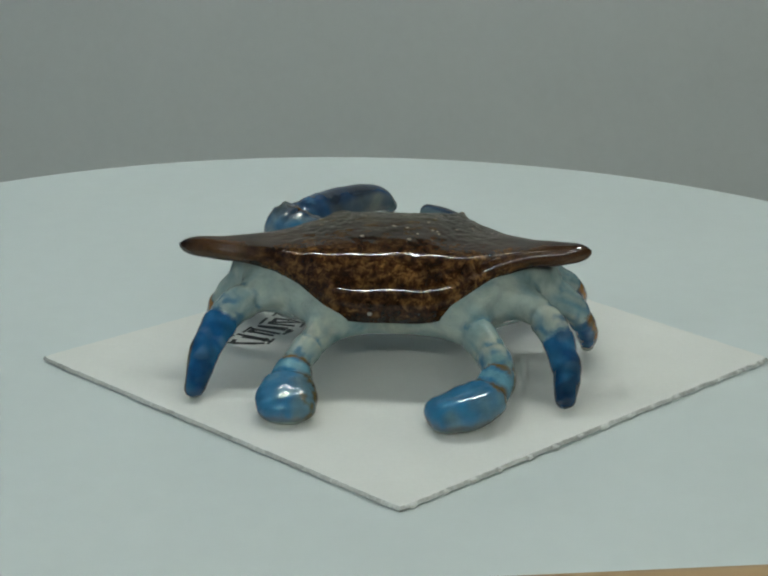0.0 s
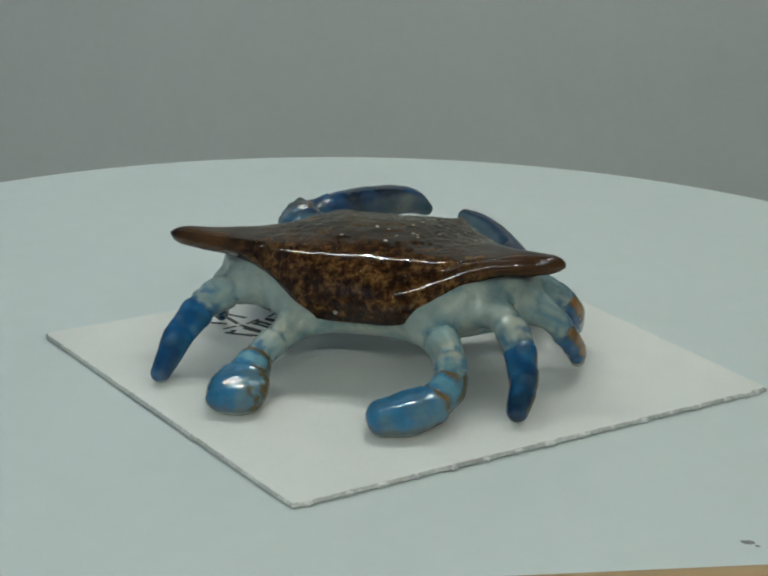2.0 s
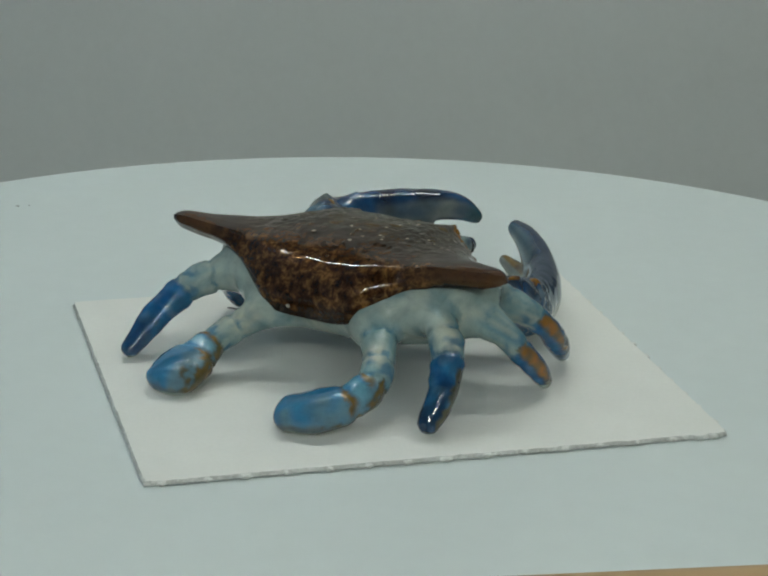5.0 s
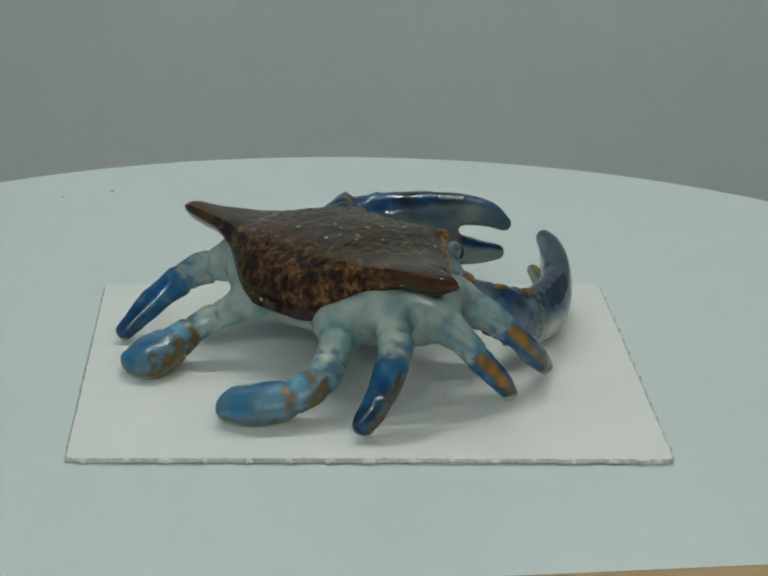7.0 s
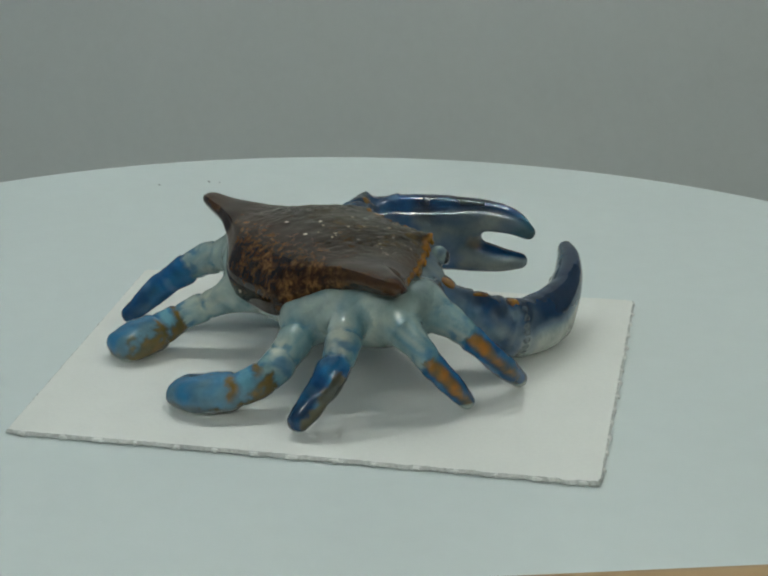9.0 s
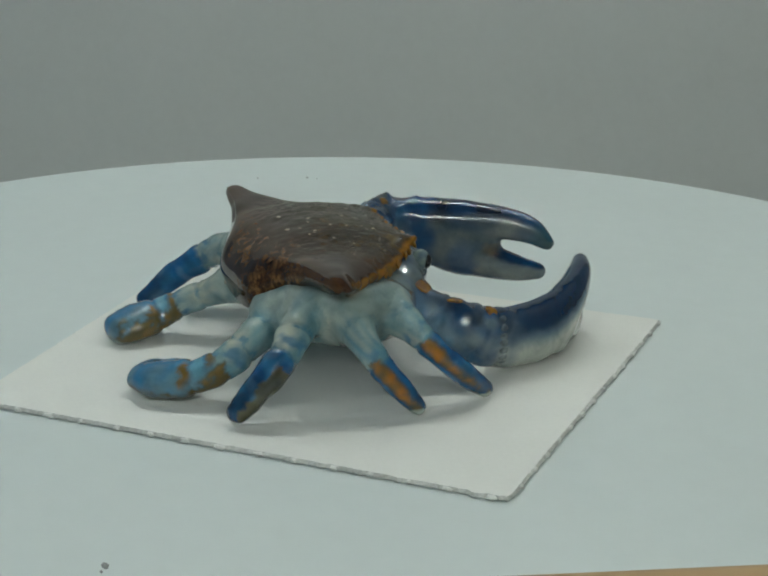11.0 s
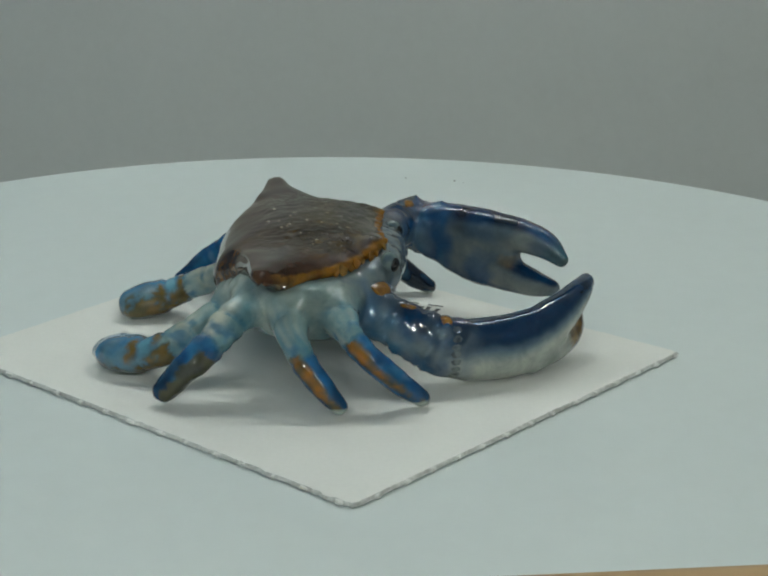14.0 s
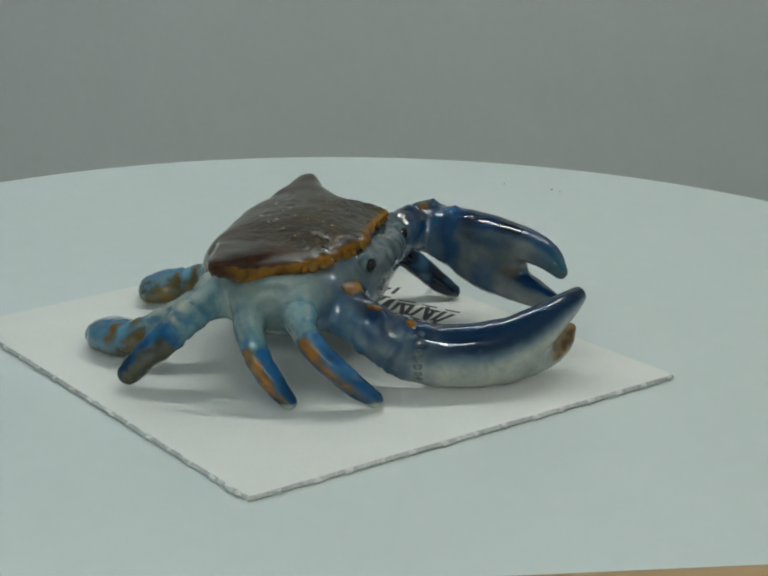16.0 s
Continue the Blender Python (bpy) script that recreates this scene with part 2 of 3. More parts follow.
tagged(CRAB_BASE, "glazed porcelain blue crab figurine with brown shell on a card", "figurine")


def tab(s, rows):
    xs = [r[0] for r in rows]
    return [float(np.interp(s, xs, [r[k] for r in rows])) for k in range(1, len(rows[0]))]


FRINGE = []


def carapace():
    # by distance from the middle: front edge y, z; crest y, z; ridge y, z; bulge y, z; lower back edge y, z
    rows = [
        (0.0, 13.6, 16.3, 5.0, 17.9, -3.9, 15.55, -6.8, 11.0, -6.3, 8.5),
        (4.0, 13.5, 16.3, 5.0, 17.8, -3.9, 15.55, -6.8, 11.0, -6.2, 8.6),
        (6.2, 13.2, 16.2, 5.0, 17.6, -3.8, 15.6, -6.55, 11.2, -5.9, 8.9),
        (8.0, 12.7, 15.9, 4.7, 17.4, -3.5, 15.7, -5.75, 11.9, -5.0, 10.0),
        (10.0, 11.6, 15.5, 4.3, 17.1, -3.0, 15.8, -4.6, 12.9, -3.9, 11.4),
        (12.0, 10.1, 15.1, 3.8, 16.7, -2.5, 15.9, -3.6, 13.8, -3.0, 12.7),
        (14.5, 7.9, 14.8, 3.0, 16.5, -2.0, 16.2, -2.8, 14.6, -2.0, 13.5),
        (17.0, 5.6, 14.8, 2.0, 16.5, -1.6, 16.3, -2.2, 15.0, -1.4, 14.0),
        (20.0, 3.1, 14.9, 1.0, 16.6, -1.3, 16.4, -1.8, 15.3, -1.0, 14.2),
        (22.5, 1.8, 15.0, 0.5, 16.6, -1.1, 16.4, -1.4, 15.5, -0.7, 14.5),
        (23.8, 1.1, 15.2, 0.2, 16.3, -0.7, 16.1, -0.9, 15.6, -0.4, 14.9),
        (24.4, 0.3, 15.5, 0.05, 15.8, -0.2, 15.75, -0.3, 15.6, -0.1, 15.4),
    ]
    smooth = spline(rows, 8)
    xs = list(np.concatenate([-smooth[::-1][:-1, 0], smooth[:, 0]]))
    bm = bmesh.new()
    cols, spk, worn, prev = [], [], [], None
    around = 9
    for x in xs:
        s = abs(x)
        yf, zf, yc, zc, yr, zr, yu, zu, yb, zb = tab(s, smooth.tolist())
        zc -= 0.6 * math.exp(-((x - 9.5) / 3.8) ** 2)
        lip = 1.5 * step(24.3, 19, s) + 0.2
        yf += 0.8 * math.exp(-((s - 7.6) / 1.3) ** 2) - 0.6 * math.exp(-(s / 4.0) ** 2)
        zf += 0.4 * math.exp(-((s - 7.6) / 1.3) ** 2)
        ctrl = [(yb, zb), (yu, zu), ((yu + yr) / 2 - 0.45 * step(12, 5, s), (zu + zr) / 2 + 0.35), (yr, zr), (0.6 * yr + 0.4 * yc, 0.45 * zr + 0.55 * zc + 0.12), (yc, zc), (0.45 * yc + 0.55 * yf, 0.58 * zc + 0.42 * zf + 0.25 * step(20, 10, s)),
                (yf, zf), (yf - 0.15, zf - 0.6 * lip), (yf - 0.9 * lip, zf - lip), (0.5 * (yf + yb), 0.5 * (zf + zb) - 0.2), (yb + 0.9 * lip, zb + 0.35)]
        ring2 = spline(ctrl + [ctrl[0]], 18)[:-1]
        cx = 1.5 * (1 - s / 24.3)
        tilt = 0.025 * x
        ring = []
        for i, (y, z) in enumerate(ring2):
            p = Vector((x + cx, y, z + tilt))
            wave = 0.55 * (abs(math.sin(x * 1.75 + 0.7 + 0.5 * nz(Vector((x, 0, 0)), 0.5, 3.0))) - 0.5) * step(6.65, 7.2, i / 18) * step(23, 19, s) * step(9.2, 7.8, i / 18)
            p.y += wave
            p.z += 0.5 * wave
            bumpy = 0.10 * nz(p, 0.3, 1.0) + (0.09 * nz(p, 0.9, 4.0) + 0.10 * nz(p, 1.7, 4.0)) * step(3.0, 4.5, i / 18) * step(8, 7, i / 18) * step(16, 9, s)
            p.z += bumpy * step(24.3, 20, s)
            ring.append(bm.verts.new(p * MM))
            u = i / 18
            if i == 134 and s < 15:
                FRINGE.append((p * MM, Vector((math.copysign(step(6, 16, s), x), 1.0, 0.25)).normalized()))
            back = step(4.5, 2.9, u + 0.3 * nz(p, 0.4, 19.0))
            base = lerp((0.044, 0.020, 0.011), (0.064, 0.031, 0.0125), back)
            fr = step(3.4, 5.5, u) * step(8, 7, u) * step(18, 8, s)
            base = lerp(base, lerp((0.030, 0.022, 0.010), (0.060, 0.046, 0.016), max(0, min(1, 0.5 + 1.6 * nz(p, 0.7, 33.0)))), 0.8 * fr)
            fringe = step(6.75, 7.05, u + 0.18 * nz(p, 0.9, 3.0) + 1.2 * step(19.5, 24.3, s)) * step(9.4, 8.9, u) * step(24.2, 21.5, s)
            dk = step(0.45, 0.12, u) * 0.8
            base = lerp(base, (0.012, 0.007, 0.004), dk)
            base = lerp(base, lerp(ORANGE, OCHRE, 0.5 + 0.5 * nz(p, 0.8, 9.0)), fringe)
            base = lerp(base, (0.060, 0.026, 0.012), 0.5 * step(14, 21, s) * (1 - fringe) * (0.6 + 0.8 * nz(p, 0.3, 6)))
            cols.append(base)
            worn.append(step(3.9, 5.2, u + 0.3 * nz(p, 0.5, 14.0)) * step(7.0, 6.4, u) * step(19, 13, s))
            spk.append(max(0.0, min(1.0, (0.25 + 0.75 * back) * step(19, 11, s) * (1 - fringe))))
        n = len(ring)
        if prev:
            for j in range(n):
                bm.faces.new((prev[j], prev[(j + 1) % n], ring[(j + 1) % n], ring[j]))
        else:
            bm.faces.new(ring)
        prev = ring
    bm.faces.new(prev[::-1])
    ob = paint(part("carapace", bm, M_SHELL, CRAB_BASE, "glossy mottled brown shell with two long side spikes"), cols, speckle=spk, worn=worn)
    return ob


SHELL = carapace()
# raised ochre beads along the front edge
rnd = random.Random(8)
BEADS = []
for k in range(3):
    bm = bmesh.new()
    bmesh.ops.create_uvsphere(bm, u_segments=12, v_segments=8, radius=1.0)
    for v in bm.verts:
        v.co = v.co * (1 + 0.35 * nz(v.co, 1.2, 3.0 * k)) * MM
    ob = paint(part("bead", bm, M_GLAZE, SHELL), [lerp(ORANGE, OCHRE, 0.2 + 0.3 * k)] * 86)
    BEADS.append(ob)
last, made = None, 0
for at_p, up_n in FRINGE:
    if last is not None and (at_p - last).length < rnd.uniform(0.8, 1.3) * MM:
        continue
    last = at_p
    ob = BEADS[made] if made < 3 else new("bead", BEADS[made % 3].data)
    ob.parent = SHELL
    rad = rnd.uniform(0.45, 0.7)
    ob.matrix_basis = Matrix.LocRotScale(at_p - (up_n * 0.2 + Vector((0, 0, 0.3))) * MM, up_n.to_track_quat("Z", "Y"), (rad * rnd.uniform(0.9, 1.3), rad * rnd.uniform(0.9, 1.4), 0.5 * rad))
    made += 1
# pale dots on the shell: a few fixed marks, the random ones painted-in sparkle
dot_rows = [(-2.6, 0.3, 0.24), (3.0, -0.2, 0.26), (5.0, 4.5, 0.2), (1.0, 3.0, 0.2)]
rnd = random.Random(12)
dot_rows += [(rnd.gauss(3.0, 4.0), rnd.uniform(1.0, 9.5), rnd.uniform(0.1, 0.19)) for k in range(13)]
DOT_MESH = None
for x, y, rad in dot_rows:
    hit, at_p, up_n, _ = SHELL.ray_cast(Vector((x, y, 40)) * MM, Vector((0, 0, -1)))
    if not hit:
        continue
    if DOT_MESH is None:
        bm = bmesh.new()
        bmesh.ops.create_uvsphere(bm, u_segments=12, v_segments=8, radius=MM)
        ob = part("dot_glint", bm, M_DOT_GLINT, SHELL)
        DOT_MESH = ob.data
    else:
        ob = new("dot_glint", DOT_MESH)
        ob.parent = SHELL
    ob.matrix_basis = Matrix.LocRotScale(at_p, Euler((0, 0, rnd.uniform(0, 3))), (rad * rnd.uniform(1.0, 1.9), rad, rad * 0.35))
ob = new("dot_glint", DOT_MESH)
ob.parent = SHELL
ob.matrix_basis = Matrix.LocRotScale(Vector((-0.9, -6.95, 9.8)) * MM, None, (0.3, 0.12, 0.24))


# ---- the modelled clay: every limb is a chain of ellipsoids, blended into one skin and cut into its parts ----
H = 0.27                # grid step, mm
LOW, HIGH = (-25.0, -23.5, -0.6), (28.0, 42.5, 20.0)
AXES = [np.arange(a, b, H, dtype=np.float32) for a, b in zip(LOW, HIGH)]
SHAPE = tuple(len(a) for a in AXES)
FAR = 4.0
CHAINS = []


def chain(name, rows, colour, label="", parent=-1, lump=0.1, seams=(), per=14):
    """A limb: rows of x, y, z, half-width, half-height in mm along its middle line.
    colour(s, angle, point, outward): s goes from 0 to 1 along it; the angle is 90 on its upper side."""
    pts = spline(rows, per)
    t = np.gradient(pts[:, :3], axis=0)
    t /= np.linalg.norm(t, axis=1)[:, None]
    side = np.cross(t, (0, 0, 1.0))
    side /= np.linalg.norm(side, axis=1)[:, None]
    CHAINS.append(dict(name=name, colour=colour, label=label, parent=parent, lump=lump, seams=seams, c=pts[:, :3], t=t, side=side, top=np.cross(side, t), a=np.maximum(0.3, pts[:, 3]), b=np.maximum(0.3, pts[:, 4])))
    return len(CHAINS) - 1


def chain_field(ch):
    d = np.full(SHAPE, FAR, np.float32)
    for c, t, sd, tp, a, b in zip(ch["c"], ch["t"], ch["side"], ch["top"], ch["a"], ch["b"]):
        m, reach = min(a, b), max(a, b) * 1.7 + 0.6
        box_ = tuple(slice(max(0, int((c[k] - reach - LOW[k]) / H)), max(0, int((c[k] + reach - LOW[k]) / H) + 2)) for k in range(3))
        x, y, z = (AXES[k][box_[k]] - c[k] for k in range(3))
        x, y, z = x[:, None, None], y[None, :, None], z[None, None, :]
        u = (x * sd[0] + y * sd[1] + z * sd[2]) / a
        v = (x * tp[0] + y * tp[1] + z * tp[2]) / b
        w = (x * t[0] + y * t[1] + z * t[2]) / m
        d[box_] = np.minimum(d[box_], (np.sqrt(u * u + v * v + w * w) - 1) * m)
    return d


def trunk_field():
    """The body under the shell: a rounded block, narrower behind."""
    x, y, z = AXES[0][:, None, None] - 1.5, AXES[1][None, :, None] - 3.6, AXES[2][None, None, :] - 10.0
    wide = 18.0 * np.where(y < 0, 1 - 0.48 * (np.clip(y, -8, 0) / 8) ** 2, 1 - 0.26 * (np.clip(y, 0, 12) / 12) ** 2)
    deep = np.where(y < 0, 9.3, 12.0)
    q = (np.abs(x / wide) ** 3 + np.abs(y / deep) ** 3 + np.abs(z / 4.8) ** 3) ** (1 / 3)
    return np.minimum(FAR, (q - 1) * 4.6).astype(np.float32)


def blend(a, b, k):
    h = np.clip(0.5 + 0.5 * (b - a) / k, 0, 1)
    return b + (a - b) * h - k * h * (1 - h)


def skin(d):
    """Surface nets: one vertex in each cell that the surface crosses, one quad for each edge that it crosses."""
    ins = d < 0
    n = [s - 1 for s in d.shape]

    def at(arr, o):
        return arr[o[0]:o[0] + n[0], o[1]:o[1] + n[1], o[2]:o[2] + n[2]]
    corners = list(itertools.product((0, 1), repeat=3))
    count = sum(at(ins, o).astype(np.int8) for o in corners)
    cells = np.argwhere((count > 0) & (count < 8))
    index = np.full(n, -1, np.int64)
    index[tuple(cells.T)] = np.arange(len(cells))
    total, hits = np.zeros((len(cells), 3)), np.zeros(len(cells))
    for o in corners:
        for k in range(3):
            if o[k]:
                continue
            e = list(o)
            e[k] = 1
            da, db = d[tuple((cells + o).T)], d[tuple((cells + e).T)]
            cut = (da < 0) != (db < 0)
            f = np.where(cut, da / np.where(cut, da - db, 1), 0)
            p = np.tile(np.array(o, float), (len(cells), 1))
            p[:, k] = f
            total += p * cut[:, None]
            hits += cut
    verts = np.array(LOW) + (cells + total / hits[:, None]) * H
    quads = []
    for k in range(3):
        i, j = (k + 1) % 3, (k + 2) % 3
        first = np.moveaxis(ins, k, 0)
        edge = np.argwhere(first[:-1] != first[1:])
        pos = np.empty_like(edge)
        others = [q for q in range(3) if q != k]
        pos[:, k], pos[:, others[0]], pos[:, others[1]] = edge[:, 0], edge[:, 1], edge[:, 2]
        ring = []
        for oi, oj in ((-1, -1), (0, -1), (0, 0), (-1, 0)):
            q = pos.copy()
            q[:, i] += oi
            q[:, j] += oj
            ring.append(index[tuple(np.clip(q, 0, np.array(n) - 1).T)])
        ring = np.array(ring).T
        outward = ins[tuple(pos.T)]
        ring[~outward] = ring[~outward][:, ::-1]
        quads.append(ring[(ring >= 0).all(axis=1)])
    quads = np.concatenate(quads)
    for _ in range(2):
        s, c = np.zeros_like(verts), np.zeros(len(verts))
        for a in range(4):
            for b in ((a + 1) % 4, (a + 3) % 4):
                np.add.at(s, quads[:, a], verts[quads[:, b]])
                np.add.at(c, quads[:, a], 1)
        verts = 0.5 * verts + 0.5 * s / c[:, None]
    return verts, quads


# ---- glaze painting ----
WASH = (0.045, 0.10, 0.19)


def pale_skin(p, seed=0.0):
    """Milky glaze, cream where it is thin, faint sea-green where it pools."""
    c = lerp(WHITE, PALE, max(0, min(1, 0.5 + 0.8 * nz(p, 0.3, 2.0 + seed))))
    c = lerp(c, CREAM, min(0.7, max(0, 1.6 * nz(p, 0.25, 26.0 + seed))))
    return lerp(c, (0.10, 0.22, 0.25), min(0.7, max(0, 1.3 * nz(p, 0.30, 6.0 + seed) + 0.3 * nz(p, 1.2, 6.0) - 0.1)))


def body_paint(s, ang, p, out):
    c = pale_skin(p)
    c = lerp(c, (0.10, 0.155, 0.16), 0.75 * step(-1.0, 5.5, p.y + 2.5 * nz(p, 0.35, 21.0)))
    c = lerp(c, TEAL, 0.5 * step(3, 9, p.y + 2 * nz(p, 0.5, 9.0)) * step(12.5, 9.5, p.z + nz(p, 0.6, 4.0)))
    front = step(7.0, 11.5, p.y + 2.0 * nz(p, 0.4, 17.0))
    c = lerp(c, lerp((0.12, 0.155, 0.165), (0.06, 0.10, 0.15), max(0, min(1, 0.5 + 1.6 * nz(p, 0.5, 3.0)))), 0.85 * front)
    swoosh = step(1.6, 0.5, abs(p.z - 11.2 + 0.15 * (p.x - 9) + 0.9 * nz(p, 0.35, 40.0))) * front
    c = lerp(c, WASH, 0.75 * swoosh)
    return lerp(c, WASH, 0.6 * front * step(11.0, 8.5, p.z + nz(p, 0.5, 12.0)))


def limb_paint(tip=BLUE, at_s=0.55, stripe=None, upper=0.0, bands=(), seed=0.0, stripe_from=0.5, face=(1, 0, 0), width=0.3, sole=0.0, tone=1.0, rag=0.45, rings=(), deep=0.6, foot=1.25, grey=0.0, knots=()):
    """Pale upper limb, a vivid lower one from at_s on, an ochre stripe along one side, thin blue seams."""
    fv = Vector(face).normalized()

    def colour(s, ang, p, out):
        w = s + 0.03 * nz(p, 0.8, seed)
        c = pale_skin(p, seed)
        run = noise.noise(Vector((math.cos(math.radians(ang)) * 2.2, math.sin(math.radians(ang)) * 2.2, s * 3.0 + seed)))
        c = lerp(c, lerp(TEAL, SKY, 0.4), min(0.75, max(0, (0.9 * run + upper) * step(0.12, 0.35, s))))
        c = lerp(c, lerp((0.06, 0.17, 0.23), TEAL, 0.5), 0.75 * max(0, min(1, step(0.0, 0.8, out.x * 0.5 + out.y * 0.85 - 0.1 * out.z + 0.4 * nz(p, 0.5, seed + 44)))))
        c = lerp(c, lerp(TEAL, BLUE, 0.6), 0.75 * step(0.11, 0.02, abs(w - at_s + 0.05)) * max(0, min(1, 0.2 + 2.2 * nz(p, 1.0, seed + 30))))
        low = lerp(tip, lerp(tip, SKY, 0.7), max(0, min(1, 0.3 + 1.5 * nz(p, 0.5, seed + 1))))
        low = lerp(low, lerp(low, (0.16, 0.30, 0.36), 0.8), max(0, min(0.3, 1.2 * nz(p, 0.5, seed + 51) - 0.25)))
        low = lerp(low, NAVY, deep * max(0, min(1, step(at_s + 0.1, 1.0, s) + 0.9 * nz(p, 0.6, seed + 15))))
        # grey on the +x side: the glaze's dull reflection, put into the colour
        low = lerp(low, (0.11, 0.19, 0.22), grey * step(0.1, 0.8, out.x + 0.4 * nz(p, 0.6, seed)))
        c = lerp(c, low, step(at_s - 0.02, at_s + 0.02, w))
        for b in bands:
            c = lerp(c, lerp(TEAL, BLUE, 0.4), max(0, min(0.75, 0.35 + 1.3 * nz(p, 0.6, seed + 9))) * step(0.020, 0.004, abs(w - b)))
        for b in knots:
            # a milky sky-blue lens between two joints
            c = lerp(c, (0.13, 0.33, 0.42), 0.8 * step(0.055, 0.02, abs(w - b)) * step(-0.1, 0.5, out.z))
        for b in rings:
            c = lerp(c, lerp(OCHRE, OLIVE, 0.35 + 0.5 * nz(p, 1.3, seed)), step(0.030, 0.010, abs(w - b)) * max(0, min(1, 0.5 + 1.6 * nz(p, 0.6, seed + 12))))
        if stripe:
            k = step(width, width + 0.30, out.dot(fv) + rag * (0.35 * nz(p, 0.55, seed + 5) + 0.22 * nz(p, 1.8, seed))) * step(stripe_from, stripe_from + 0.02, w) * tone
            hue = lerp(stripe, lerp(stripe, OLIVE, 0.75), max(0, min(1, 0.2 + 1.3 * nz(p, 0.7, seed + 8) + 0.7 * step(0.72, 0.98, s))))
            c = lerp(lerp(c, OLIVE, min(1, k * 2.0) * 0.8), hue, max(0, k * 2 - 1))
        rim = step(2.5, 1.6, p.z + 0.6 * nz(p, 1.0, seed))
        c = lerp(c, lerp(OCHRE, OLIVE, 0.5), sole * 0.75 * rim)
        return lerp(c, (0.36, 0.42, 0.38), step(foot + 0.15, foot - 0.15, p.z + 0.15 * nz(p, 0.8, seed)))
    return colour


def claw_paint(seed, pale=True):
    """Navy back running into grey flanks, and a pale or dark under edge."""
    def colour(s, ang, p, out):
        h = out.z + 0.12 * nz(p, 0.2, seed) + 0.05 * nz(p, 0.9, seed + 1)
        flank = lerp((0.10, 0.13, 0.142), (0.165, 0.19, 0.185), max(0, min(1, 0.5 + 1.3 * nz(p, 0.3, seed + 2))))
        if pale:
            c = lerp((0.10, 0.16, 0.21), (0.36, 0.39, 0.35), step(0.25, -0.45, h))
            c = lerp(c, lerp(NAVY, BLUE, 0.16), step(0.0, 0.62, h + 0.25 * step(0.35, 0.0, s)))
            c = lerp(c, (0.20, 0.26, 0.29), 0.7 * step(0.0, 0.6, -out.x + 0.6 * out.y) * step(0.62, 0.85, s) * step(0.8, 0.4, out.z))
        else:
            c = lerp(flank, lerp(BLUE, WASH, 0.6), 0.35 * max(0, min(1, 1.8 * nz(p, 0.24, seed + 8) + 0.05)))
            c = lerp(c, lerp(NAVY, BLUE, max(0, 0.30 + 0.6 * nz(p, 0.3, seed + 4))), step(0.32, 0.75, h))
            c = lerp(c, lerp(NAVY, BLUE, 0.3), 0.7 * step(-0.6, -0.9, h))
            c = lerp(c, lerp(BLUE, NAVY, 0.45), 0.85 * step(23.6, 21.8, p.y + 0.8 * nz(p, 0.5, seed)))
        rear = step(0.2, 0.8, -out.y - (0 if pale else 0.8 * max(0, out.x))) * step(0.98, 0.7, h)
        back = lerp(flank, (0.10, 0.19, 0.24), 0.5) if pale else lerp(BLUE, (0.13, 0.25, 0.30), max(0, min(1, 0.2 + 1.5 * nz(p, 0.35, seed + 9) + 0.5 * step(0.4, -0.3, h))))
        return lerp(c, back, 0.8 * rear)
    return colour


def upper_finger_paint(s, ang, p, out):
    c = claw_paint(22.0, False)(s, ang, p, out)
    return lerp(c, (0.03, 0.10, 0.12), 0.65 * step(0.72, 0.92, s))


def lower_finger_paint(s, ang, p, out):
    c = claw_paint(23.0, False)(s, ang, p, out)
    c = lerp(c, lerp(BLUE, NAVY, 0.4), 0.75 * step(0.16, 0.06, abs(s - 0.30 + 0.08 * nz(p, 0.5, 3.0))))
    return lerp(c, lerp(OCHRE, (0.10, 0.045, 0.02), 0.4), step(0.45, 0.8, out.z) * step(0.40, 0.46, s) * step(0.60, 0.52, s))


def resting_thumb_paint(s, ang, p, out):
    c = lerp((0.36, 0.39, 0.36), (0.17, 0.20, 0.20), max(0, min(1, 0.3 + nz(p, 0.5, 4.0))))
    inner = step(0.1, 0.45, out.dot(Vector((0.45, 0.35, 0.82))) + 0.1 * nz(p, 1.0, 7.0)) * step(0.34, 0.46, s)
    return lerp(c, lerp((0.25, 0.155, 0.05), (0.11, 0.06, 0.02), max(0, min(1, 0.5 + 1.5 * nz(p, 0.9, 2.0)))), inner)


